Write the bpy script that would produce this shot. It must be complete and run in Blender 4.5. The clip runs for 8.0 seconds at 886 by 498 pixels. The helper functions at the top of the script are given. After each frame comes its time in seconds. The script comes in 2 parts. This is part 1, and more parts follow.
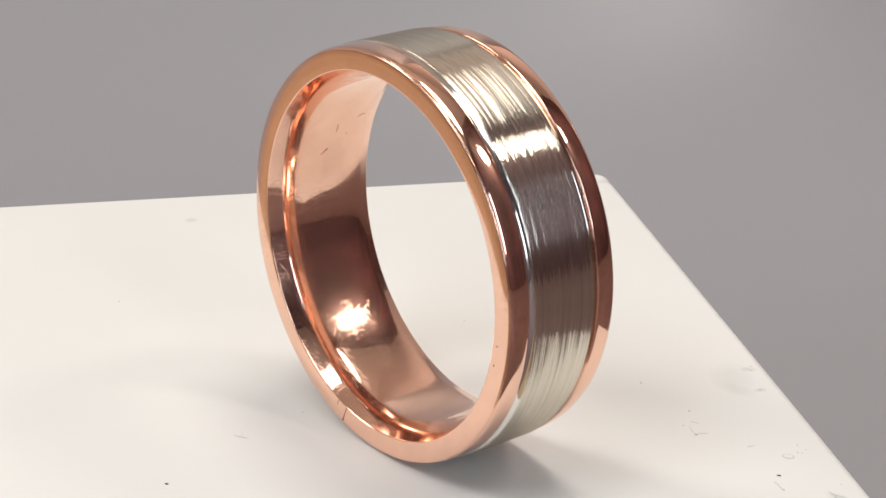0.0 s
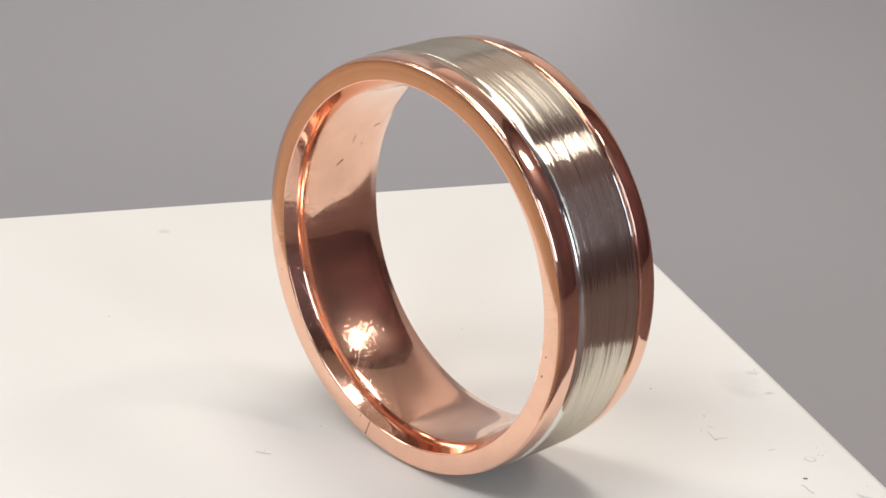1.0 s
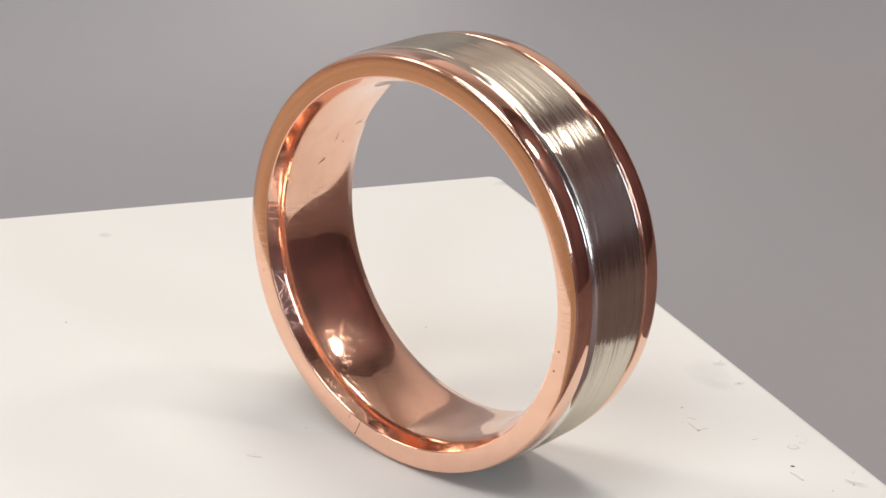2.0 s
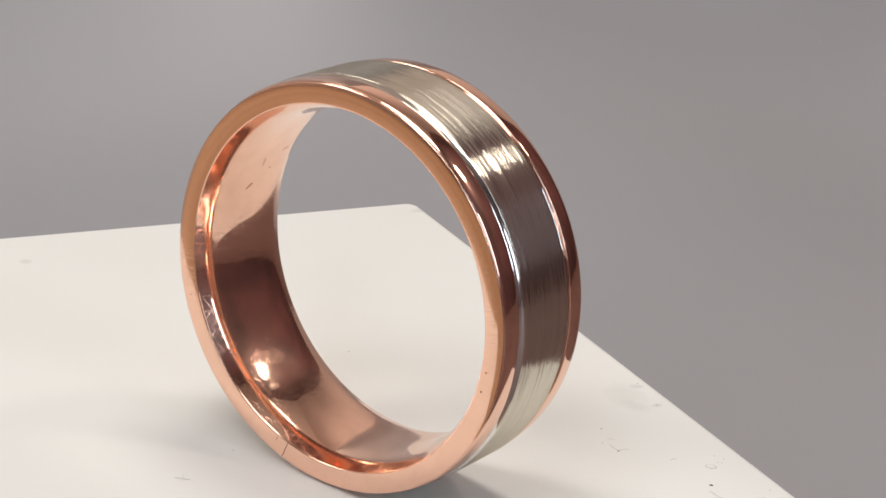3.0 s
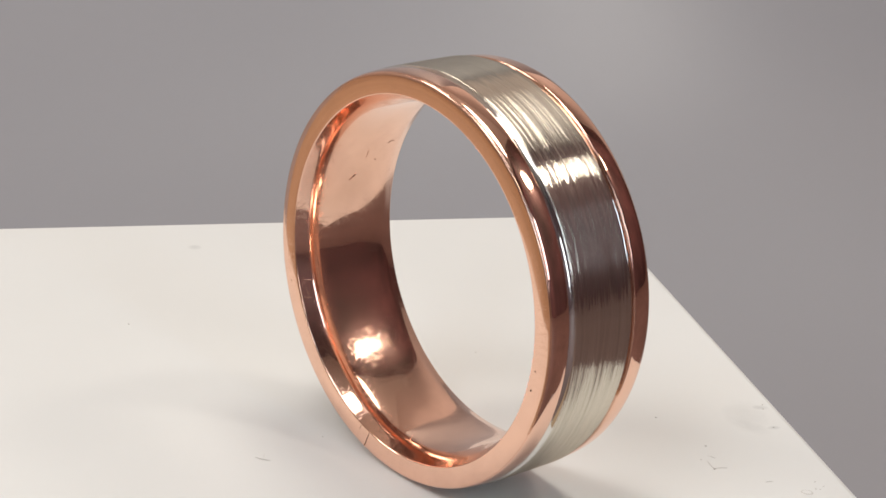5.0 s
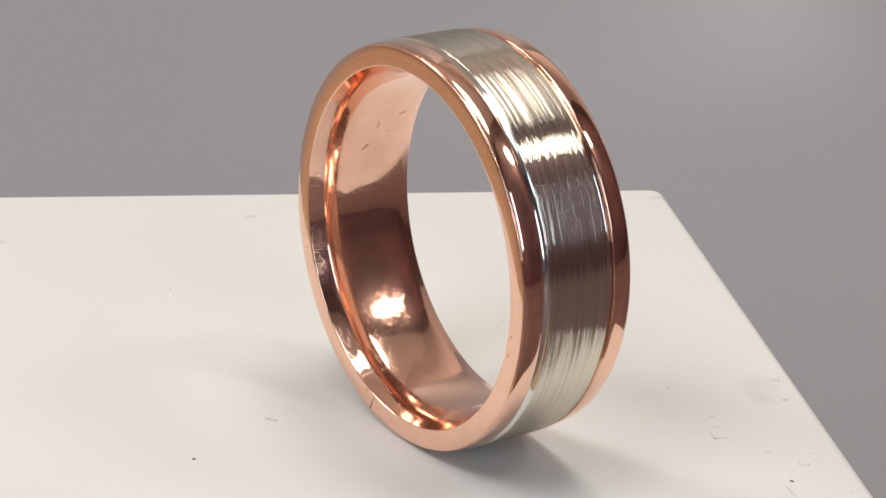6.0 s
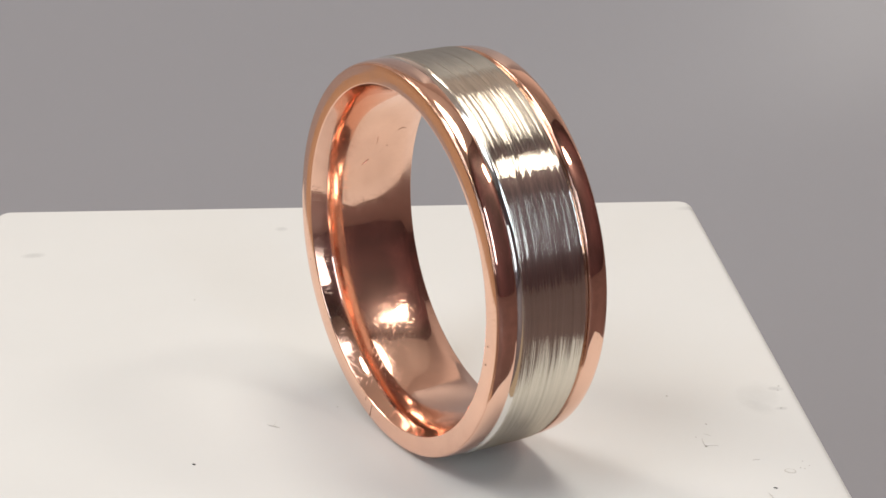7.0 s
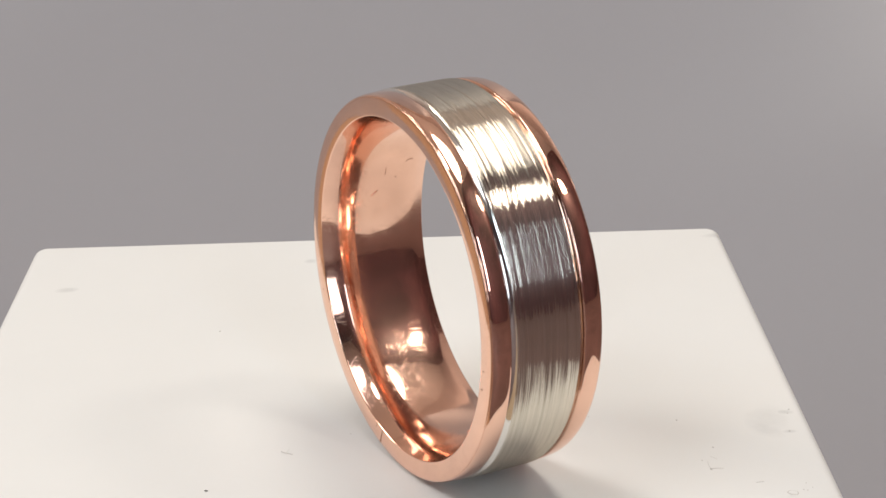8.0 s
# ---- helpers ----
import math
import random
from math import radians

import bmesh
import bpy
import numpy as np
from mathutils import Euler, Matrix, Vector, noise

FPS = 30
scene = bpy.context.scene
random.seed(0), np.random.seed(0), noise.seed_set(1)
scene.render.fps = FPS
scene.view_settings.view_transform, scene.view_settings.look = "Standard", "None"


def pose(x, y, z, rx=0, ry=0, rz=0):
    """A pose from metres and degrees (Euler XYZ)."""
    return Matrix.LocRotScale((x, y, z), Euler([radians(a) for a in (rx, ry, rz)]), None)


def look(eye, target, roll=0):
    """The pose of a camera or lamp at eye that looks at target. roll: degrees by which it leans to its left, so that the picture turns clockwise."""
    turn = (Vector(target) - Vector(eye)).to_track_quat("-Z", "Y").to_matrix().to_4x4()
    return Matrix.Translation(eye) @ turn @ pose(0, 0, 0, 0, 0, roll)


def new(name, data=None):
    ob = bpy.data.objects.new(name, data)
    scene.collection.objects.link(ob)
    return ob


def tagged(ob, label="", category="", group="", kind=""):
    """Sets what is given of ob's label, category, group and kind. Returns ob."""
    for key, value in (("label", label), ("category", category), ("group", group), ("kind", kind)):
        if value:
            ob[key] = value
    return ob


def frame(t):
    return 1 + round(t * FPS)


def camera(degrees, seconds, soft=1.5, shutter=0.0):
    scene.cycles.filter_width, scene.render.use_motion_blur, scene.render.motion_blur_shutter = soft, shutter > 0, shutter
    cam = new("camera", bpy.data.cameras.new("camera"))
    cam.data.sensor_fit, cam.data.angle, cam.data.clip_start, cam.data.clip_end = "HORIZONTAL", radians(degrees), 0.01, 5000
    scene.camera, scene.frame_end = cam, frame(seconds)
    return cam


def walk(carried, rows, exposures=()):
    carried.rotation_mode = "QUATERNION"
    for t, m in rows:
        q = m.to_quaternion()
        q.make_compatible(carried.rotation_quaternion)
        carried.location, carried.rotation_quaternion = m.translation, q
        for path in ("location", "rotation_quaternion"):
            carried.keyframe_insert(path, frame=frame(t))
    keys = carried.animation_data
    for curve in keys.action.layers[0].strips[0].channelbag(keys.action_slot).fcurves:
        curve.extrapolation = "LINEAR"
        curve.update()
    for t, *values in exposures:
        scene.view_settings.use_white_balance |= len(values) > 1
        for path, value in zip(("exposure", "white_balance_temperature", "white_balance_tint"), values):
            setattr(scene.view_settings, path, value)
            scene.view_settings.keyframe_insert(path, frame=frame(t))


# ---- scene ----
# ---- the camera and its walk ----
LENS = 23.62
cam = camera(LENS, 8.0, soft=1.6)
walk(cam, [
    (0, pose(0.08379, -0.06172, 0.05489, 67.637, -0.750, 51.894)),
    (0.2, pose(0.08177, -0.06391, 0.05457, 67.609, -1.162, 50.644)),
    (0.3, pose(0.08098, -0.06528, 0.05445, 67.841, -1.361, 50.150)),
    (0.5, pose(0.07920, -0.06675, 0.05535, 67.609, -1.589, 49.038)),
    (1, pose(0.07521, -0.07023, 0.05496, 67.699, -1.952, 46.684)),
    (1.2, pose(0.07369, -0.07153, 0.05466, 67.817, -1.903, 45.710)),
    (2.3, pose(0.06546, -0.08023, 0.05387, 68.415, -3.627, 39.154)),
    (2.5, pose(0.06572, -0.08106, 0.05399, 68.732, -3.685, 38.486)),
    (2.8, pose(0.06600, -0.08071, 0.05426, 68.883, -4.160, 37.789)),
    (3, pose(0.06632, -0.08066, 0.05405, 69.121, -4.241, 37.909)),
    (3.2, pose(0.06715, -0.07982, 0.05413, 68.989, -3.791, 39.348)),
    (3.5, pose(0.06904, -0.07752, 0.05421, 68.783, -3.108, 42.181)),
    (4, pose(0.07247, -0.07472, 0.05458, 69.001, -3.184, 44.585)),
    (4.2, pose(0.07454, -0.07314, 0.05406, 69.150, -2.977, 45.960)),
    (5.3, pose(0.08304, -0.06527, 0.05301, 69.101, -2.948, 51.756)),
    (5.5, pose(0.08508, -0.06339, 0.05352, 68.788, -2.397, 53.024)),
    (5.8, pose(0.08814, -0.06089, 0.05369, 68.510, -1.878, 55.096)),
    (6, pose(0.09025, -0.05969, 0.05393, 68.633, -1.785, 56.028)),
    (6.2, pose(0.09147, -0.05869, 0.05382, 68.828, -1.566, 56.942)),
    (6.5, pose(0.09383, -0.05668, 0.05506, 68.675, -1.317, 57.712)),
    (6.7, pose(0.09530, -0.05564, 0.05512, 68.924, -0.965, 58.469)),
    (7, pose(0.09747, -0.05381, 0.05541, 68.819, -0.131, 59.666)),
    (7.5, pose(0.10076, -0.05046, 0.05489, 69.337, 0.758, 60.730)),
    (8, pose(0.10228, -0.04980, 0.05570, 69.827, 1.572, 62.049)),
], exposures=[(0, 0.05), (1.2, 0.05), (2.5, -0.01), (3.5, -0.07), (4.2, -0.08), (5.5, -0.10), (6.5, -0.10), (8.0, -0.01)])

# One unit of the plan is the ring's largest radius: 23 mm across, 6.75 mm wide.
U = 0.0115

# ---- light ----
world = bpy.data.worlds.new("room_air")
scene.world = world
world.use_nodes = True
world.node_tree.nodes["Background"].inputs["Color"].default_value = (0.9, 0.93, 1.0, 1)
world.node_tree.nodes["Background"].inputs["Strength"].default_value = 0.0


def aim(az, el, dist):
    """A place seen from the ring: az from +y towards +x, el above the level, in degrees."""
    a, e = radians(az), radians(el)
    return Vector((math.sin(a) * math.cos(e), math.cos(a) * math.cos(e), math.sin(e))) * dist + Vector((0, 0.003, 0.012))


def area(name, az, el, dist, sx, sy, watts, colour, shape="RECTANGLE", slide=0.0):
    data = bpy.data.lights.new(name, "AREA")
    data.shape, data.size, data.size_y = shape, sx, sy
    data.energy, data.color = watts, colour
    ob = new(name, data)
    eye = aim(az, el, dist)
    ob.matrix_world = Matrix.Translation((slide, 0, 0)) @ look(eye, (0, 0.003, 0.012))
    return ob


area("desk_lamp_light", 37.5, 49, 0.95, 0.127, 0.16, 1.2, (1.0, 0.94, 0.85), "ELLIPSE")
area("second_lamp_light", 182, 79, 1.2, 0.28, 0.20, 1.36, (1.0, 0.97, 0.93), "ELLIPSE")
area("ceiling_panel_light", 0, 77, 1.35, 0.84, 0.36, 7.9, (1.0, 0.945, 0.86), "ELLIPSE", -0.05)
area("side_window_light", 92, 27, 0.55, 0.05, 0.28, 0.45, (0.72, 0.84, 1.0))
area("far_window_light", 120, 16, 0.9, 0.13, 0.34, 0.62, (0.84, 0.92, 1.0))
area("low_window_light", 158, 20, 1.0, 0.19, 0.38, 1.5, (0.70, 0.86, 1.0))
area("front_window_light", 228, 36, 1.2, 0.34, 0.28, 4.1, (1.0, 0.945, 0.875))
area("rear_window_light", 172, 57, 1.2, 0.60, 0.45, 4.7, (0.92, 0.945, 1.0))

# added fill, no such lamp known: brightens the wall and ceiling beyond the ring
wash = area("added_fill_light", 0, 0, 0.1, 0.60, 0.60, 5.0, (1.0, 0.84, 0.75))
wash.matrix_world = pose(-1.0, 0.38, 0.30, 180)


# ---- materials ----
def shader(name):
    mat = bpy.data.materials.new(name)
    mat.use_nodes = True
    nt = mat.node_tree
    return mat, nt, nt.nodes["Principled BSDF"]


def math_node(nt, op, a, b=None, clamp=False):
    n = nt.nodes.new("ShaderNodeMath")
    n.operation, n.use_clamp = op, clamp
    for i, v in enumerate((a, b)):
        if v is None:
            continue
        if isinstance(v, (int, float)):
            n.inputs[i].default_value = v
        else:
            nt.links.new(v, n.inputs[i])
    return n.outputs[0]


def ramp(nt, fac, stops):
    n = nt.nodes.new("ShaderNodeValToRGB")
    while len(n.color_ramp.elements) < len(stops):
        n.color_ramp.elements.new(0.5)
    for e, (p, c) in zip(n.color_ramp.elements, stops):
        e.position = p
        e.color = (c, c, c, 1) if isinstance(c, (int, float)) else (*c, 1)
    nt.links.new(fac, n.inputs[0])
    return n.outputs[0]


def noise_on(nt, vector, scale, detail=3.0, rough=0.5, stretch=(1, 1, 1)):
    m = nt.nodes.new("ShaderNodeMapping")
    m.inputs["Scale"].default_value = stretch
    nt.links.new(vector, m.inputs["Vector"])
    n = nt.nodes.new("ShaderNodeTexNoise")
    n.inputs["Scale"].default_value, n.inputs["Detail"].default_value, n.inputs["Roughness"].default_value = scale, detail, rough
    nt.links.new(m.outputs[0], n.inputs["Vector"])
    return n.outputs["Fac"]


def scratch_lines(nt, uv, turn, seed, fine):
    """Thin straight hairlines running one way across the unrolled metal."""
    m = nt.nodes.new("ShaderNodeMapping")
    m.inputs["Rotation"].default_value = (0, 0, radians(turn))
    m.inputs["Location"].default_value = (seed, seed * 1.7, 0)
    nt.links.new(uv, m.inputs["Vector"])
    lines = noise_on(nt, m.outputs[0], 1, 2, 0.5, (9, fine, 1))
    return ramp(nt, lines, [(0.62, 0.0), (0.66, 1.0), (0.70, 0.0)])


def polished_gold(name, colour, low, high, wear, scratched=0.0):
    """Mirror-bright gold with hairline marks, faint finger grease and a thin haze of wear."""
    mat, nt, b = shader(name)
    tc = nt.nodes.new("ShaderNodeTexCoord")
    b.inputs["Metallic"].default_value = 1.0
    b.inputs["Base Color"].default_value = (*colour, 1)
    grease = noise_on(nt, tc.outputs["Object"], 260, 4, 0.6)
    smear = ramp(nt, grease, [(0.42, 0.0), (0.72, 1.0)])
    nt.links.new(math_node(nt, "ADD", math_node(nt, "MULTIPLY", smear, high - low), low), b.inputs["Roughness"])
    lines = math_node(nt, "ADD", scratch_lines(nt, tc.outputs["UV"], 20, 3.1, 150), scratch_lines(nt, tc.outputs["UV"], -38, 7.7, 120))
    lines = math_node(nt, "ADD", lines, scratch_lines(nt, tc.outputs["UV"], 78, 1.3, 180))
    wave = noise_on(nt, tc.outputs["Object"], 210, 2, 0.4)
    bump = nt.nodes.new("ShaderNodeBump")
    bump.inputs["Strength"].default_value, bump.inputs["Distance"].default_value = 0.35, 0.00001
    nt.links.new(math_node(nt, "ADD", math_node(nt, "MULTIPLY", lines, -0.14 * wear - scratched), math_node(nt, "MULTIPLY", wave, 1.0 + 9.0 * wear)), bump.inputs["Height"])
    nt.links.new(bump.outputs[0], b.inputs["Normal"])
    haze = nt.nodes.new("ShaderNodeBsdfPrincipled")
    haze.inputs["Metallic"].default_value = 1.0
    haze.inputs["Base Color"].default_value = (*colour, 1)
    haze.inputs["Roughness"].default_value = 0.32
    mix = nt.nodes.new("ShaderNodeMixShader")
    nt.links.new(math_node(nt, "ADD", math_node(nt, "MULTIPLY", smear, 0.18 * wear), 0.09 * wear), mix.inputs[0])
    nt.links.new(b.outputs[0], mix.inputs[1])
    nt.links.new(haze.outputs[0], mix.inputs[2])
    nt.links.new(mix.outputs[0], nt.nodes["Material Output"].inputs["Surface"])
    return mat


ROSE = polished_gold("rose_gold_polished", (0.93, 0.592, 0.448), 0.035, 0.09, 0.2)
ROSE_IN = polished_gold("rose_gold_worn_inside", (0.93, 0.592, 0.448), 0.05, 0.14, 0.8, 0.06)
EDGE = polished_gold("white_gold_polished", (0.82, 0.79, 0.74), 0.04, 0.10, 0.6)


def brushed_gold():
    """White gold brushed round the band: hairlines that spread light across the band and hardly along it."""
    mat, nt, b = shader("white_gold_brushed")
    nt.nodes.remove(b)
    tc = nt.nodes.new("ShaderNodeTexCoord")
    uv = tc.outputs["UV"]
    fine = noise_on(nt, uv, 1, 3, 0.7, (1.2, 190, 1))
    coarse = noise_on(nt, uv, 1, 2, 0.6, (0.9, 62, 1))
    stroke = noise_on(nt, uv, 1, 3, 0.65, (2.6, 120, 1))
    cloud = noise_on(nt, tc.outputs["Object"], 300, 3, 0.6)
    gloss = nt.nodes.new("ShaderNodeBsdfAnisotropic")
    gloss.distribution = "GGX"
    # streaks the hairlines show in highlights, also put into the colour
    mix = nt.nodes.new("ShaderNodeMix")
    mix.data_type = "RGBA"
    nt.links.new(ramp(nt, math_node(nt, "ADD", math_node(nt, "MULTIPLY", fine, 0.4), math_node(nt, "MULTIPLY", coarse, 0.6)), [(0.38, 0.0), (0.58, 1.0)]), mix.inputs[0])
    mix.inputs[6].default_value, mix.inputs[7].default_value = (0.60, 0.55, 0.465, 1), (0.78, 0.72, 0.615, 1)
    nt.links.new(mix.outputs[2], gloss.inputs["Color"])
    nt.links.new(math_node(nt, "ADD", math_node(nt, "MULTIPLY", math_node(nt, "ADD", coarse, cloud), 0.04), 0.142), gloss.inputs["Roughness"])
    gloss.inputs["Anisotropy"].default_value = 0.71
    tan = nt.nodes.new("ShaderNodeTangent")
    tan.direction_type, tan.axis = "RADIAL", "Y"
    nt.links.new(tan.outputs[0], gloss.inputs["Tangent"])

    def vec(op, a, b, scale=None):
        n = nt.nodes.new("ShaderNodeVectorMath")
        n.operation = op
        for i, v in enumerate((a, b)):
            if v is None:
                continue
            if isinstance(v, tuple):
                n.inputs[i].default_value = v
            else:
                nt.links.new(v, n.inputs[i])
        if scale is not None:
            nt.links.new(scale, n.inputs["Scale"])
        return n.outputs[0]

    # each hairline leans across the band, and a little along it, so that bright patches end raggedly
    normal = nt.nodes.new("ShaderNodeNewGeometry").outputs["Normal"]
    along = math_node(nt, "MULTIPLY", math_node(nt, "SUBTRACT", stroke, 0.5), 0.165)
    across = math_node(nt, "ADD", math_node(nt, "MULTIPLY", math_node(nt, "SUBTRACT", fine, 0.5), 1.25), math_node(nt, "MULTIPLY", math_node(nt, "SUBTRACT", coarse, 0.5), 0.98))
    tipped = vec("ADD", normal, vec("SCALE", tan.outputs[0], None, along))
    tipped = vec("ADD", tipped, vec("SCALE", (0.0, 1.0, 0.0), None, across))
    nt.links.new(vec("NORMALIZE", tipped, None), gloss.inputs["Normal"])
    nt.links.new(gloss.outputs[0], nt.nodes["Material Output"].inputs["Surface"])
    return mat


BRUSHED = brushed_gold()


def plain(name, colour, rough, metal=0.0):
    mat, nt, b = shader(name)
    b.inputs["Base Color"].default_value = (*colour, 1)
    b.inputs["Roughness"].default_value, b.inputs["Metallic"].default_value = rough, metal
    return mat


DIRT = plain("dark_dust", (0.05, 0.045, 0.04), 0.8)
FIBRE = plain("grey_fibre", (0.55, 0.53, 0.50), 0.7)
PIT = plain("tarnished_pit", (0.25, 0.14, 0.09), 0.5, 0.6)

# soft stains on the block's top: centre x, y, half sizes, turn in degrees, depth of the grey
STAINS = [
    (0.46, 1.97, 0.20, 0.13, -35, 0.060),
    (0.58, 1.88, 0.13, 0.08, 20, 0.038),
    (0.44, 2.11, 0.035, 0.05, -35, 0.12),
    (0.65, 1.98, 0.025, 0.04, -20, 0.12),
    (-3.43, -0.66, 0.09, 0.05, 70, 0.14),
    (-3.08, 0.89, 0.05, 0.05, 55, 0.12),
    (1.66, 1.46, 0.07, 0.03, 15, 0.12),
    (-2.08, 3.42, 0.13, 0.05, 75, 0.12),
]


def white_plastic():
    """Matt white moulded plastic: faint blotches, fine grain, a few grey smudges."""
    mat, nt, b = shader("matt_white_plastic")
    tc = nt.nodes.new("ShaderNodeTexCoord")
    geo = tc.outputs["Object"]
    broad = noise_on(nt, geo, 60, 3, 0.5)
    tone = math_node(nt, "ADD", math_node(nt, "MULTIPLY", broad, 0.05), 0.665)
    sep = nt.nodes.new("ShaderNodeSeparateXYZ")
    nt.links.new(geo, sep.inputs[0])
    grime = noise_on(nt, geo, 900, 3, 0.65)
    for x, y, sx, sy, turn, depth in STAINS:
        c, s = math.cos(radians(turn)), math.sin(radians(turn))
        dx = math_node(nt, "SUBTRACT", sep.outputs[0], x * U)
        dy = math_node(nt, "SUBTRACT", sep.outputs[1], y * U)
        a = math_node(nt, "MULTIPLY", math_node(nt, "ADD", math_node(nt, "MULTIPLY", dx, c), math_node(nt, "MULTIPLY", dy, s)), 1 / (sx * U))
        d = math_node(nt, "MULTIPLY", math_node(nt, "SUBTRACT", math_node(nt, "MULTIPLY", dy, c), math_node(nt, "MULTIPLY", dx, s)), 1 / (sy * U))
        q = math_node(nt, "ADD", math_node(nt, "MULTIPLY", a, a), math_node(nt, "MULTIPLY", d, d))
        q = math_node(nt, "ADD", q, math_node(nt, "MULTIPLY", grime, 1.2))
        m = math_node(nt, "SUBTRACT", 1.5, q, True)
        tone = math_node(nt, "SUBTRACT", tone, math_node(nt, "MULTIPLY", m, depth))
    col = nt.nodes.new("ShaderNodeCombineColor")
    nt.links.new(tone, col.inputs[0])
    nt.links.new(math_node(nt, "MULTIPLY", tone, 0.993), col.inputs[1])
    nt.links.new(math_node(nt, "MULTIPLY", tone, 0.952), col.inputs[2])
    nt.links.new(col.outputs[0], b.inputs["Base Color"])
    b.inputs["Roughness"].default_value = 0.5
    b.inputs["Specular IOR Level"].default_value = 0.3
    bump = nt.nodes.new("ShaderNodeBump")
    bump.inputs["Strength"].default_value, bump.inputs["Distance"].default_value = 0.15, 0.00002
    nt.links.new(noise_on(nt, geo, 2500, 3, 0.6), bump.inputs["Height"])
    nt.links.new(bump.outputs[0], b.inputs["Normal"])
    return mat


WHITE = white_plastic()


def grey_sheet(name, colour, rough, blotch, scale):
    mat, nt, b = shader(name)
    tc = nt.nodes.new("ShaderNodeTexCoord")
    big = noise_on(nt, tc.outputs["Object"], scale, 3, 0.5)
    fine = noise_on(nt, tc.outputs["Object"], scale * 60, 3, 0.6)
    t = math_node(nt, "ADD", math_node(nt, "MULTIPLY", big, blotch), math_node(nt, "MULTIPLY", fine, blotch * 0.15))
    t = math_node(nt, "ADD", t, 1 - blotch * 0.58)
    col = nt.nodes.new("ShaderNodeCombineColor")
    for i in range(3):
        nt.links.new(math_node(nt, "MULTIPLY", t, colour[i]), col.inputs[i])
    nt.links.new(col.outputs[0], b.inputs["Base Color"])
    b.inputs["Roughness"].default_value = rough
    return mat


SHEET = grey_sheet("grey_paper", (0.260, 0.254, 0.266), 0.42, 0.07, 6)


def tan_wood():
    mat, nt, b = shader("tan_wood")
    tc = nt.nodes.new("ShaderNodeTexCoord")
    grain = noise_on(nt, tc.outputs["Object"], 14, 5, 0.6, (1, 14, 1))
    broad = noise_on(nt, tc.outputs["Object"], 4, 3, 0.5, (1, 3, 1))
    t = math_node(nt, "ADD", math_node(nt, "MULTIPLY", grain, 0.5), math_node(nt, "MULTIPLY", broad, 0.5))
    n = nt.nodes.new("ShaderNodeValToRGB")
    n.color_ramp.elements[0].position, n.color_ramp.elements[0].color = 0.3, (0.22, 0.14, 0.075, 1)
    n.color_ramp.elements[1].position, n.color_ramp.elements[1].color = 0.7, (0.44, 0.31, 0.18, 1)
    nt.links.new(t, n.inputs[0])
    nt.links.new(n.outputs[0], b.inputs["Base Color"])
    b.inputs["Roughness"].default_value = 0.45
    return mat


TABLE = tan_wood()
BROWN = grey_sheet("dark_brown_laminate", (0.12, 0.075, 0.07), 0.5, 1.1, 26)
WALL = grey_sheet("room_wall_paint", (0.78, 0.70, 0.66), 0.8, 0.10, 1.5)


def dark_wall():
    """A dim wall crowded with things out of focus: soft patches of dull red-brown and near black, the red partly lens
    flare put into the paint.
    """
    mat, nt, b = shader("dark_cluttered_wall")
    tc = nt.nodes.new("ShaderNodeTexCoord")
    broad = noise_on(nt, tc.outputs["Object"], 2.6, 2, 0.45)
    small = noise_on(nt, tc.outputs["Object"], 9, 2, 0.5)
    t = math_node(nt, "ADD", math_node(nt, "MULTIPLY", broad, 0.75), math_node(nt, "MULTIPLY", small, 0.25))
    n = nt.nodes.new("ShaderNodeValToRGB")
    n.color_ramp.elements[0].position, n.color_ramp.elements[0].color = 0.36, (0.040, 0.018, 0.023, 1)
    n.color_ramp.elements[1].position, n.color_ramp.elements[1].color = 0.62, (0.150, 0.068, 0.078, 1)
    nt.links.new(t, n.inputs[0])
    nt.links.new(n.outputs[0], b.inputs["Base Color"])
    b.inputs["Roughness"].default_value = 0.6
    return mat


DARK = dark_wall()
CEIL = grey_sheet("room_ceiling_paint", (0.80, 0.79, 0.77), 0.85, 0.08, 1.5)


# ---- builders ----
def finish(name, bm, material, smooth=True):
    mesh = bpy.data.meshes.new(name)
    bmesh.ops.recalc_face_normals(bm, faces=bm.faces)
    bm.to_mesh(mesh)
    bm.free()
    mesh.materials.append(material)
    if smooth:
        for p in mesh.polygons:
            p.use_smooth = True
    return mesh


def part(name, bm, material, parent, label="", smooth=True):
    ob = new(name, finish(name, bm, material, smooth))
    if parent is not None:
        ob.parent = parent
    if label:
        ob["label"] = label
    return ob


def lathe(profile, steps=360, closed=False):
    """Turns (y, r) rows, in ring radii, about the ring's axis; the axis lies along y at height 1."""
    bm = bmesh.new()
    uv = bm.loops.layers.uv.new("UVMap")
    rings = []
    for k in range(steps):
        a = 2 * math.pi * k / steps + math.pi
        rings.append([bm.verts.new((r * math.sin(a) * U, y * U, (1 + r * math.cos(a)) * U)) for y, r in profile])
    n = len(profile)
    for k in range(steps):
        one, two = rings[k], rings[(k + 1) % steps]
        for j in range(n if closed else n - 1):
            i = (j + 1) % n
            f = bm.faces.new((one[j], two[j], two[i], one[i]))
            for loop, (u, v) in zip(f.loops, ((k, j), (k + 1, j), (k + 1, i), (k, i))):
                # slightly skewed turns, as the brush left them
                loop[uv].uv = (u / steps * 6.2832, profile[v][0] + 0.012 * math.sin(6 * math.pi * u / steps))
    return bm


# ---- the room ----
FLOOR_Z = -0.053
HALF = 1.5


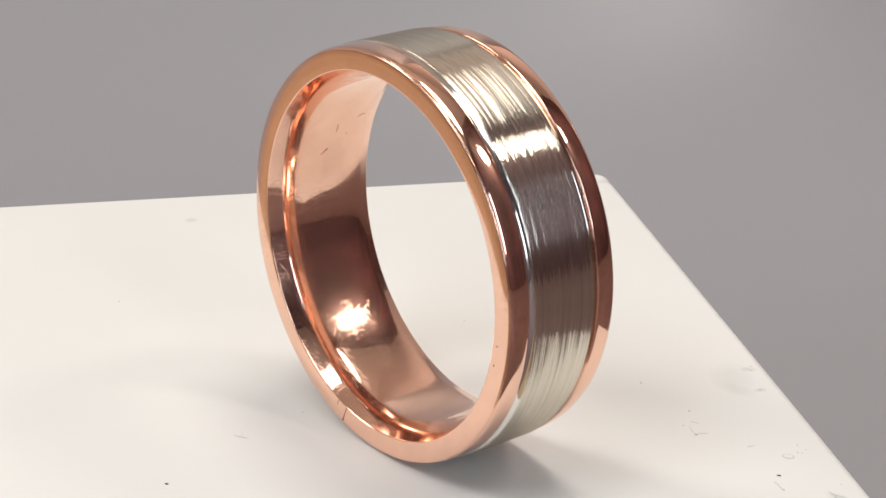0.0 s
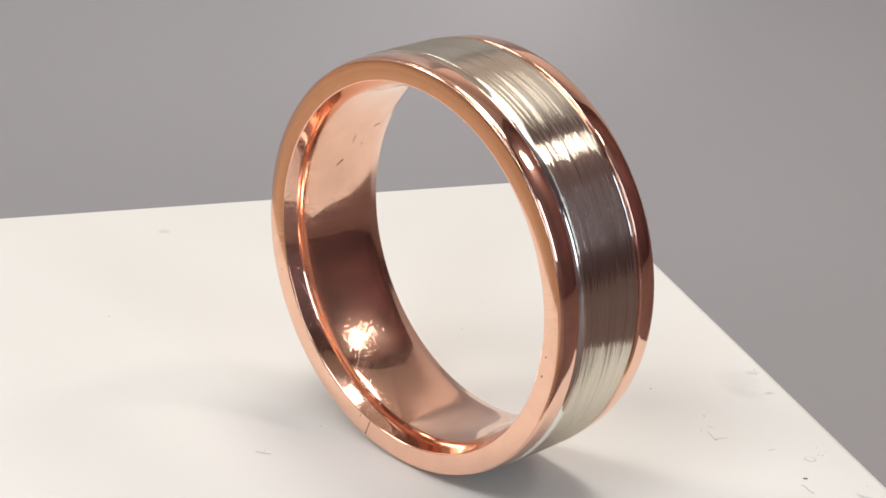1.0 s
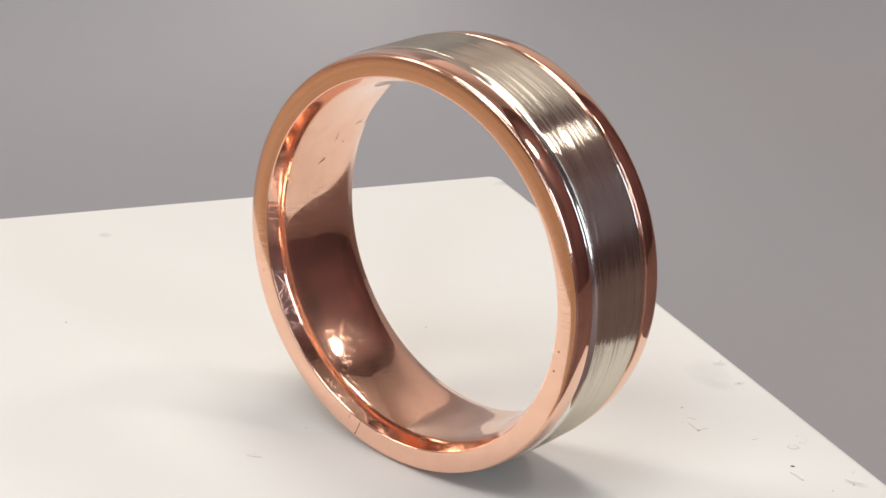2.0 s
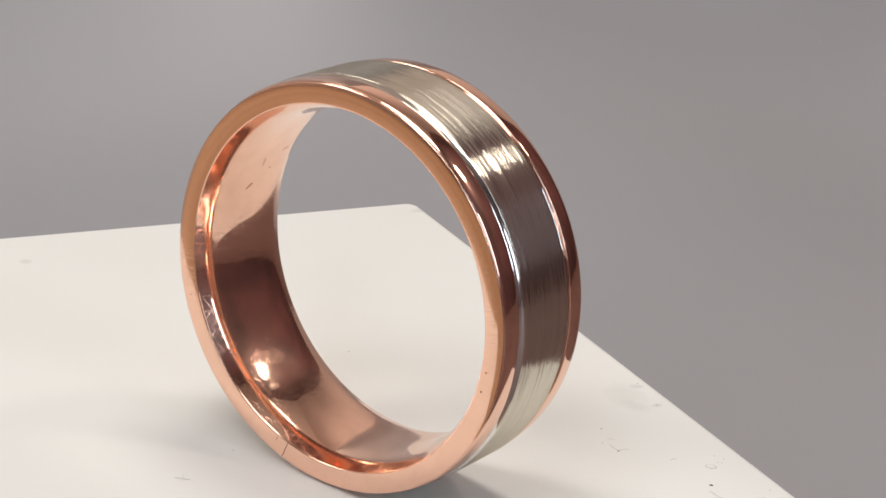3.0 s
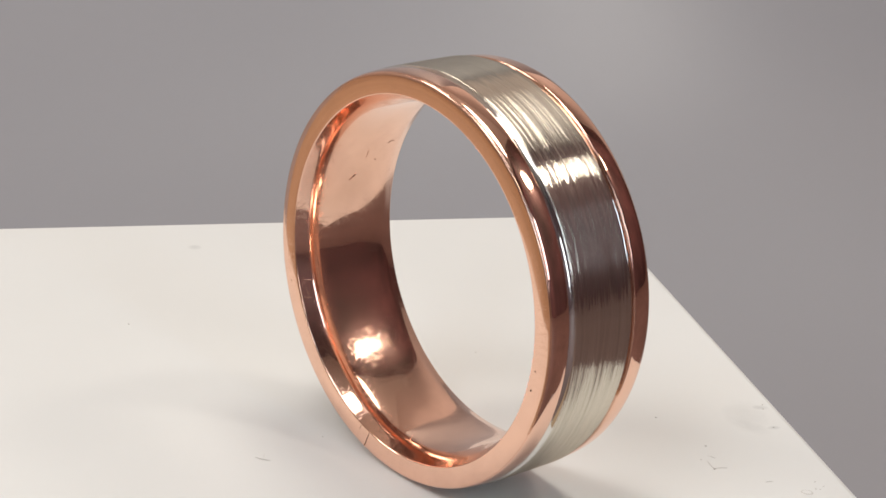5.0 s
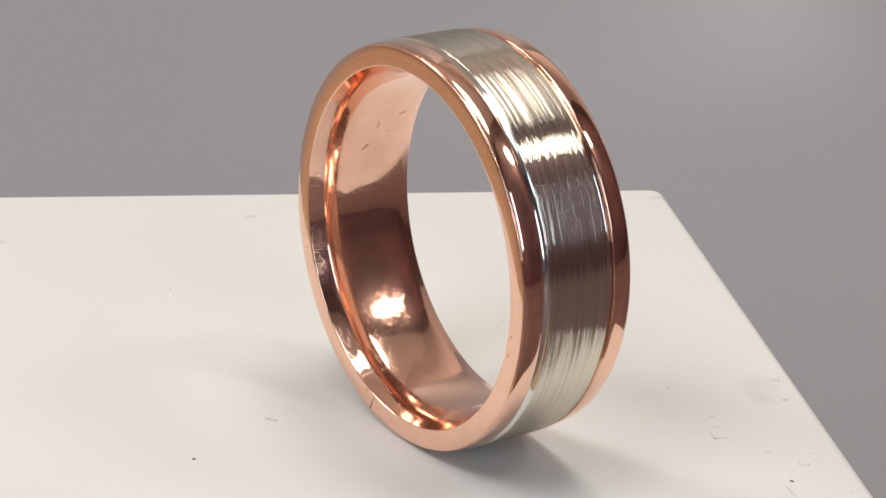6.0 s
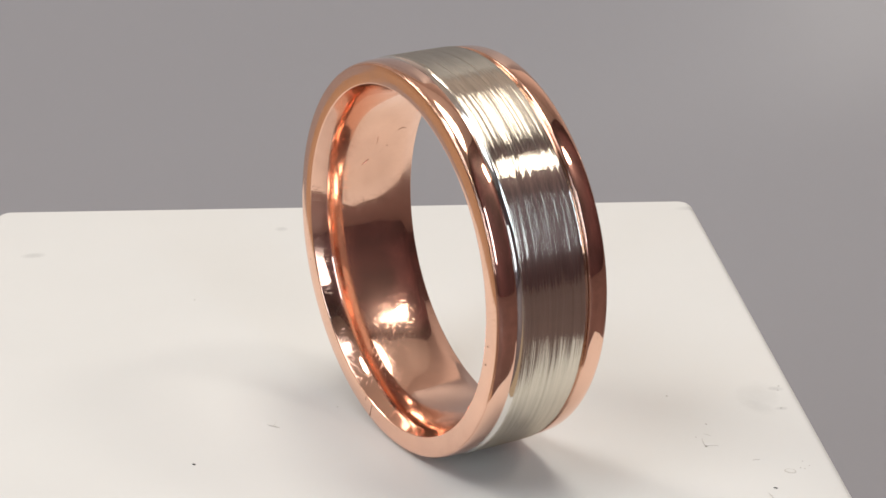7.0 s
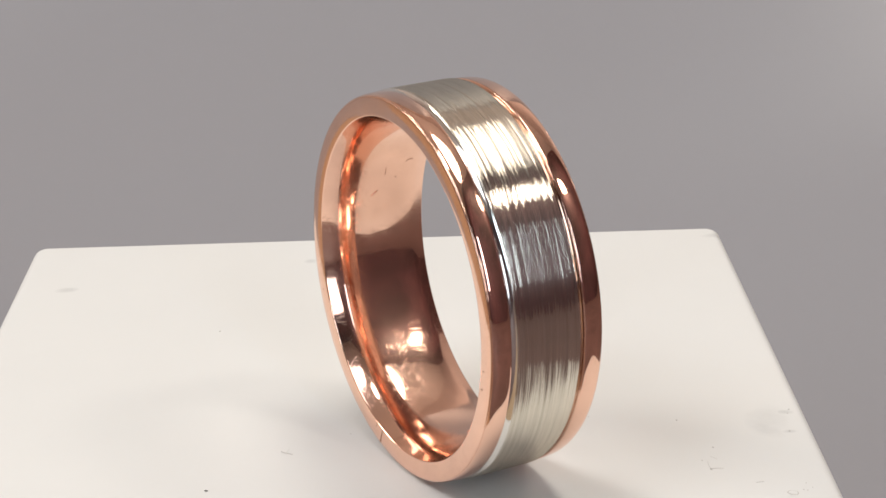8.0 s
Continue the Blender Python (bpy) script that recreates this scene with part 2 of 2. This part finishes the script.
def slab(name, x0, x1, y0, y1, z0, z1, material, label):
    bm = bmesh.new()
    bmesh.ops.create_cube(bm, size=1)
    bmesh.ops.scale(bm, vec=(x1 - x0, y1 - y0, z1 - z0), verts=bm.verts)
    bmesh.ops.translate(bm, vec=((x0 + x1) / 2, (y0 + y1) / 2, (z0 + z1) / 2), verts=bm.verts)
    bmesh.ops.rotate(bm, cent=(0, 0, 0), matrix=Matrix.Rotation(radians(30), 3, "Z"), verts=bm.verts)
    return tagged(part(name, bm, material, None, smooth=False), label, name.split("_")[0], kind="structure")


NORTH, EAST = 1.15, 0.62
SPLIT = 0.035
slab("ground", -HALF, SPLIT, -HALF, NORTH, FLOOR_Z - 0.031, FLOOR_Z - 0.001, TABLE, "tan wooden worktop under the grey backdrop sheet")
slab("floor", SPLIT, EAST, -HALF, NORTH, FLOOR_Z - 0.031, FLOOR_Z - 0.001, BROWN, "dark brown floor beside the tan worktop")
slab("wall_north", -HALF, EAST, NORTH, NORTH + 0.1, FLOOR_Z - 0.001, 1.6, WALL, "pale plain room wall beyond the worktop")
slab("wall_south", -HALF, EAST, -HALF - 0.1, -HALF, FLOOR_Z - 0.001, 1.6, DARK, "dark plain room wall beyond the worktop")
slab("wall_east", EAST, EAST + 0.1, -HALF, NORTH, FLOOR_Z - 0.001, 1.6, DARK, "dark plain room wall beyond the worktop")
slab("wall_west", -HALF - 0.1, -HALF, -HALF, NORTH, FLOOR_Z - 0.001, 1.6, WALL, "pale plain room wall beyond the worktop")
slab("ceiling", -HALF, EAST, -HALF, NORTH, 1.6, 1.7, CEIL, "pale plain room ceiling over the worktop")


def backdrop_sheet():
    """A loose grey sheet: flat under the block, then rising in a long curve with a few soft folds."""
    x0, x1, y0, y1 = -0.75, 0.078, 0.012, 0.46
    nx, ny, thick = 70, 80, 0.0008
    turn = Matrix.Rotation(radians(30), 3, "Z")
    bm = bmesh.new()

    def height(x, y):
        rise = max(y - 0.10, 0.0)
        fold = 0.0032 * math.sin(44 * (0.45 * x + y) + 1.3 * math.sin(9 * x)) + 0.0012 * math.sin(76 * (0.8 * x - y) + 2.0)
        lift = min(max(0.55 - 6.0 * x, 0.2), 1.9)
        curve = rise ** 2 if rise < 0.2 else 0.04 + 0.4 * (rise - 0.2)
        return FLOOR_Z + 3.0 * lift * curve + fold * min(rise / 0.12, 1.0)

    top = [[bm.verts.new(turn @ Vector((x0 + (x1 - x0) * i / nx, y0 + (y1 - y0) * j / ny, height(x0 + (x1 - x0) * i / nx, y0 + (y1 - y0) * j / ny)))) for j in range(ny + 1)] for i in range(nx + 1)]
    low = [[bm.verts.new(v.co - Vector((0, 0, thick))) for v in row] for row in top]
    for i in range(nx):
        for j in range(ny):
            bm.faces.new((top[i][j], top[i + 1][j], top[i + 1][j + 1], top[i][j + 1]))
            bm.faces.new((low[i][j], low[i][j + 1], low[i + 1][j + 1], low[i + 1][j]))
    rim = [(i, 0) for i in range(nx)] + [(nx, j) for j in range(ny)] + [(i, ny) for i in range(nx, 0, -1)] + [(0, j) for j in range(ny, 0, -1)]
    for k, (i, j) in enumerate(rim):
        p, q = rim[(k + 1) % len(rim)]
        bm.faces.new((top[i][j], low[i][j], low[p][q], top[p][q]))
    ob = part("backdrop", bm, SHEET, None)
    return tagged(ob, "loose grey backdrop sheet curving up behind the white block", "backdrop", kind="structure")


backdrop_sheet()


# ---- the white block ----
BLOCK_TURN = 62.83
SIDE_NEAR, SIDE_FAR = -2.492, 2.172
BACK, FRONT = 3.59, -1.08
SKEW = 0.0248


def white_block():
    """A moulded block with rounded corners and a soft fillet round its top."""
    bm = bmesh.new()
    hx, hy = (SIDE_FAR - SIDE_NEAR) / 2 * U, (BACK - FRONT) / 2 * U
    corner, fillet, steps, rows = 0.10 * U, 0.06 * U, 10, 6
    loops = []

    def outline(inset, z):
        vs = []
        rad = max(corner - inset, 0.0002)
        for cx, cy, a0 in ((1, 1, 0), (-1, 1, 90), (-1, -1, 180), (1, -1, 270)):
            for k in range(steps + 1):
                a = radians(a0 + 90 * k / steps)
                vs.append(bm.verts.new((cx * (hx - inset - rad) + rad * math.cos(a), cy * (hy - inset - rad) + rad * math.sin(a), z)))
        return vs

    loops.append(outline(0.0006, FLOOR_Z))
    loops.append(outline(0, FLOOR_Z + 0.0006))
    for k in range(rows + 1):
        a = radians(90 * k / rows)
        loops.append(outline(fillet * (1 - math.cos(a)), -fillet + fillet * math.sin(a)))
    n = len(loops[0])
    for one, two in zip(loops, loops[1:]):
        for j in range(n):
            bm.faces.new((one[j], one[(j + 1) % n], two[(j + 1) % n], two[j]))
    bm.faces.new(loops[-1])
    bm.faces.new(list(reversed(loops[0])))
    # one side stands a little out of square
    for v in bm.verts:
        if v.co.x > 0:
            v.co.x -= SKEW * v.co.y
    a = radians(BLOCK_TURN)
    e, f = Vector((math.cos(a), math.sin(a), 0)), Vector((-math.sin(a), math.cos(a), 0))
    mid = e * ((SIDE_NEAR + SIDE_FAR) / 2 * U) + f * ((BACK + FRONT) / 2 * U)
    bmesh.ops.transform(bm, matrix=Matrix.Translation(mid) @ Matrix.Rotation(a, 4, "Z"), verts=bm.verts)
    ob = part("display_block", bm, WHITE, None)
    return tagged(ob, "matt white plastic display block with smudges and dust", "display block")


block = white_block()

# ---- the ring ----
ring = new("wedding_ring")
tagged(ring, "two-tone rose and white gold wedding band standing on edge", "ring")
WIDTH = 0.607
RO, RI = 0.9835, 0.883


def mirrored(rows):
    return [(WIDTH - y, r) for y, r in reversed(rows)]


# the sleeve: end faces and the rounded comfort-fit bore
CHAMFER, SHOULDER, BOW = 0.040, 0.105, 0.20


def bore_slope(y):
    """How steeply the bore narrows at y: an even chamfer, a rounded shoulder, then one long bow to the middle."""
    y = min(y, WIDTH - y)
    if y < CHAMFER:
        return 0.47
    if y < SHOULDER:
        q = (y - CHAMFER) / (SHOULDER - CHAMFER)
        return 0.47 + (BOW - 0.47) * q * q * (3 - 2 * q)
    return BOW * ((WIDTH / 2 - y) / (WIDTH / 2 - SHOULDER)) ** 2


def bore_radius(y):
    y = min(y, WIDTH - y)
    return RI - sum(bore_slope(y * (k + 0.5) / 60) for k in range(60)) * y / 60


def bore_rows():
    """Half of the bore, from the face's inner edge to the middle."""
    mid = WIDTH / 2
    rows = [(0.0025 + (SHOULDER - 0.0025) * k / 22, bore_radius(0.0025 + (SHOULDER - 0.0025) * k / 22)) for k in range(22)]
    return rows + [(SHOULDER + (mid - SHOULDER) * k / 10, bore_radius(SHOULDER + (mid - SHOULDER) * k / 10)) for k in range(11)]


face = [(0.008, RO - 0.001), (0.003, RO - 0.004), (0.001, RO - 0.009), (-0.0008, (RO + RI) / 2), (0.0003, RI + 0.006), (0.0015, RI + 0.001)]
half_bore = bore_rows()
sleeve = part("sleeve", lathe(face + half_bore + mirrored(half_bore)[1:] + mirrored(face) + [(WIDTH - 0.02, 0.95), (0.02, 0.95)], closed=True), ROSE_IN, ring, "polished rose gold sleeve with rounded bore")

rail = [(0.007, 0.955), (0.0075, RO - 0.001)]
for k in range(19):
    q = (k / 18) ** 1.5
    rail.append((0.0085 + 0.0945 * q, RO + 0.0115 - 0.0045 * (1 - q) ** 8 - 0.007 * (1 - q) ** 2 - 0.002 * q ** 8))
rail += [(0.1055, RO + 0.006), (0.1065, 0.955)]
part("rail", lathe(rail, closed=True), ROSE, ring, "polished rose gold rail")
part("rail", lathe(mirrored(rail), closed=True), ROSE, ring, "polished rose gold rail")
G0, G1 = 0.109, 0.135
edge = [(G0, 0.955), (G0, 0.981), (G0 + 0.0025, 0.9815), (G1 - 0.003, 0.9955), (G1 - 0.001, 0.9985), (G1 - 0.001, 0.955)]
part("groove_edge", lathe(edge, closed=True), EDGE, ring, "bright polished white gold groove edge")
part("groove_edge", lathe(mirrored(edge), closed=True), EDGE, ring, "bright polished white gold groove edge")
band = [(G1, 0.955), (G1, 0.9985)] + [(G1 + 0.002 + (WIDTH - 2 * G1 - 0.004) * k / 14, 0.9993 + 0.0007 * math.sin(math.pi * k / 14)) for k in range(15)] + [(WIDTH - G1, 0.9985), (WIDTH - G1, 0.955)]
part("band", lathe(band, closed=True), BRUSHED, ring, "brushed white gold centre band")


# ---- marks on the ring ----
def curve_strip(points, half):
    """A thin raised thread through points (metres), half its thickness in metres."""
    bm = bmesh.new()
    rings = []
    n = len(points)
    for k, p in enumerate(points):
        p = Vector(p)
        way = (Vector(points[min(k + 1, n - 1)]) - Vector(points[max(k - 1, 0)])).normalized()
        side = way.cross(Vector((0.3, 0.4, 0.86))).normalized()
        up = side.cross(way)
        w = half * (0.45 + 0.55 * math.sin(math.pi * (k + 0.4) / (n - 0.2)))
        rings.append([bm.verts.new(p + (side * math.cos(a) + up * math.sin(a)) * w) for a in (0, 1.047, 2.094, 3.142, 4.189, 5.236)])
    for one, two in zip(rings, rings[1:]):
        for j in range(6):
            bm.faces.new((one[j], one[(j + 1) % 6], two[(j + 1) % 6], two[j]))
    bm.faces.new(rings[0])
    bm.faces.new(rings[-1])
    return bm


def polar(theta, y, r):
    a = radians(theta)
    return Vector((r * math.sin(a) * U, y * U, (1 + r * math.cos(a)) * U))


def pebble(centre, sx, sy, sz, turn=0.0, seed=1):
    """An uneven little grain."""
    bm = bmesh.new()
    bmesh.ops.create_icosphere(bm, subdivisions=2, radius=1)
    rnd = random.Random(seed)
    for v in bm.verts:
        v.co *= rnd.uniform(0.72, 1.12)
    bmesh.ops.scale(bm, vec=(sx, sy, sz), verts=bm.verts)
    bmesh.ops.rotate(bm, cent=(0, 0, 0), matrix=Matrix.Rotation(radians(turn), 3, "Z"), verts=bm.verts)
    bmesh.ops.translate(bm, vec=centre, verts=bm.verts)
    return bm


seam = [polar(194.2 + 0.10 * k + 0.08 * math.sin(2 * k), -0.0009, RI + 0.004 + (RO - RI - 0.012) * k / 8) for k in range(9)]
part("seam", curve_strip(seam, 0.0020 * U), PIT, ring, "dark hairline seam in the end face")
seam_faint = [polar(198.6, -0.0007, RI + 0.006 + 0.03 * k / 4) for k in range(5)]
part("seam", curve_strip(seam_faint, 0.0009 * U), PIT, ring)
for th, r, size, seed in ((96.9, 0.911, 0.004, 3), (103.2, 0.910, 0.0042, 4), (252.0, 0.935, 0.003, 5)):
    part("pit", pebble(polar(th, -0.0006, r), size * U, 0.002 * U, size * 1.4 * U, 0, seed), PIT, ring)
part("pit", pebble(polar(56.1, 0.051, 0.9855), 0.0028 * U, 0.0030 * U, 0.0028 * U, 0, 6), EDGE, ring, "tiny bright dent in the rail")


def on_bore(points):
    return [polar(th, y, bore_radius(y) - 0.0015) for th, y in points]


# th is counted from the top; the marks lie on the inner wall
MARK = plain("scratched_rose_gold", (0.42, 0.24, 0.17), 0.45, 0.9)
part("scratch", curve_strip(on_bore([(-61.2 + 0.7 * math.sin(k * 0.63), 0.445 + 0.010 * k) for k in range(6)]), 0.0010 * U), MARK, ring)
part("scratch", curve_strip(on_bore([(-66.0 + 0.9 * k, 0.331 + 0.002 * math.sin(k)) for k in range(5)]), 0.0009 * U), MARK, ring)
part("pit", pebble(polar(-67.8, 0.400, bore_radius(0.400) - 0.001), 0.003 * U, 0.003 * U, 0.003 * U, 0, 7), PIT, ring)
SMUDGE = polished_gold("rose_gold_scuffed", (0.86, 0.54, 0.405), 0.20, 0.40, 1.0)
part("scuff", curve_strip(on_bore([(-74.6 + 0.5 * k, 0.266 + 0.009 * k) for k in range(5)]), 0.0024 * U), SMUDGE, ring, "dull scuff inside the bore")


# ---- dust on the block ----
def table(x, y, z=0.0):
    return Vector((x * U, y * U, z * U))


def fibre(points, half, label, material=FIBRE):
    ob = part("dust_fibre", curve_strip([table(*p) for p in points], half * 0.36 * U), material, None)
    return tagged(ob, label, "dust fibre", group="dust on the block")


def speck(x, y, sx, sy, turn, seed, label="dark dust speck on the white block", material=DIRT):
    ob = part("dust_speck", pebble(table(x, y, 0.3 * min(sx, sy)), 0.8 * sx * U, 0.8 * sy * U, 0.35 * min(sx, sy) * U, turn, seed), material, None)
    return tagged(ob, label, "dust speck", group="dust on the block")


fibre([(-0.527, -0.452, 0.004), (-0.508, -0.448, 0.006), (-0.488, -0.436, 0.006), (-0.468, -0.420, 0.004), (-0.460, -0.412, 0.004)], 0.0042, "short grey lint fibre lying beside the ring")
fibre([(-0.488, -0.436, 0.006), (-0.500, -0.420, 0.012), (-0.512, -0.410, 0.016)], 0.0028, "thin stray strand crossing a lint fibre")
fibre([(0.732, 1.398, 0.003), (0.775, 1.376, 0.003), (0.812, 1.364, 0.004), (0.822, 1.395, 0.004), (0.840, 1.424, 0.003)], 0.0035, "bent grey fibre on the white block")
fibre([(0.693, 1.442, 0.003), (0.712, 1.452, 0.003), (0.734, 1.456, 0.003)], 0.0025, "faint short fibre on the white block")
fibre([(1.055, 1.472, 0.003), (1.062, 1.49, 0.004), (1.068, 1.51, 0.003)], 0.0035, "faint short fibre on the white block")
fibre([(1.376, 1.320, 0.003), (1.41, 1.315, 0.004), (1.432, 1.302, 0.004), (1.458, 1.300, 0.003)], 0.0045, "grey dust streak near the block's edge")
fibre([(1.597, 1.456, 0.003), (1.64, 1.45, 0.004), (1.681, 1.479, 0.003)], 0.0035, "faint short fibre on the white block")
SPECKS = [
    (-0.305, -0.966, 0.013, 0.008, 40), (1.349, 1.386, 0.015, 0.008, 35), (0.606, 1.52, 0.008, 0.006, 10), (0.225, 1.546, 0.008, 0.006, 40),
    (0.812, 1.366, 0.009, 0.008, 0), (0.702, 1.385, 0.005, 0.004, 0), (1.187, 1.683, 0.005, 0.005, 0), (1.239, 1.629, 0.006, 0.004, 30),
    (1.256, 1.642, 0.006, 0.004, 60), (1.244, 1.682, 0.005, 0.004, 20), (1.458, 1.300, 0.008, 0.006, 0), (1.584, 1.554, 0.006, 0.004, 0),
    (1.656, 1.440, 0.010, 0.006, 20), (1.615, 1.311, 0.007, 0.005, 0), (0.424, 2.143, 0.008, 0.005, 80), (0.463, 2.107, 0.006, 0.005, 0),
    (0.648, 1.982, 0.008, 0.005, 60), (-0.536, -0.038, 0.007, 0.004, 30), (-2.264, -0.086, 0.009, 0.006, 0), (-0.925, 1.300, 0.008, 0.005, 20), (-0.059, 1.164, 0.007, 0.005, 0),
]
GREY = plain("grey_dust", (0.47, 0.445, 0.41), 0.8)
for k, (x, y, sx, sy, turn) in enumerate(SPECKS):
    dark = k in (0, 1)
    speck(x, y, sx, sy, turn, 20 + k, "black dust speck on the white block" if dark else "tiny grey dust speck on the white block", DIRT if dark else GREY)


def dried_ring(x, y, r, tube):
    """A tiny dried droplet: a flat raised rim."""
    bm = bmesh.new()
    rings = []
    for k in range(28):
        a = 2 * math.pi * k / 28
        wob = 1 + 0.12 * math.sin(2 * a + 0.5) + 0.06 * math.sin(5 * a)
        w = tube * (0.7 + 0.4 * math.sin(a + 2.2))
        c = table(x + r * wob * math.cos(a), y + r * wob * math.sin(a), 0)
        out = Vector((math.cos(a), math.sin(a), 0))
        rings.append([bm.verts.new(c + out * (w * U * math.cos(b)) + Vector((0, 0, w * U * 0.5 * math.sin(b)))) for b in (0, 0.785, 1.571, 2.356, 3.142)])
    for k in range(28):
        one, two = rings[k], rings[(k + 1) % 28]
        for j in range(4):
            bm.faces.new((one[j], two[j], two[j + 1], one[j + 1]))
    ob = part("dried_droplet", bm, GREY_FILM, None)
    return tagged(ob, "dried grey droplet ring on the white block", "droplet mark")


GREY_FILM = plain("grey_residue", (0.52, 0.50, 0.46), 0.6)
dried_ring(1.238, 1.565, 0.024, 0.0045)
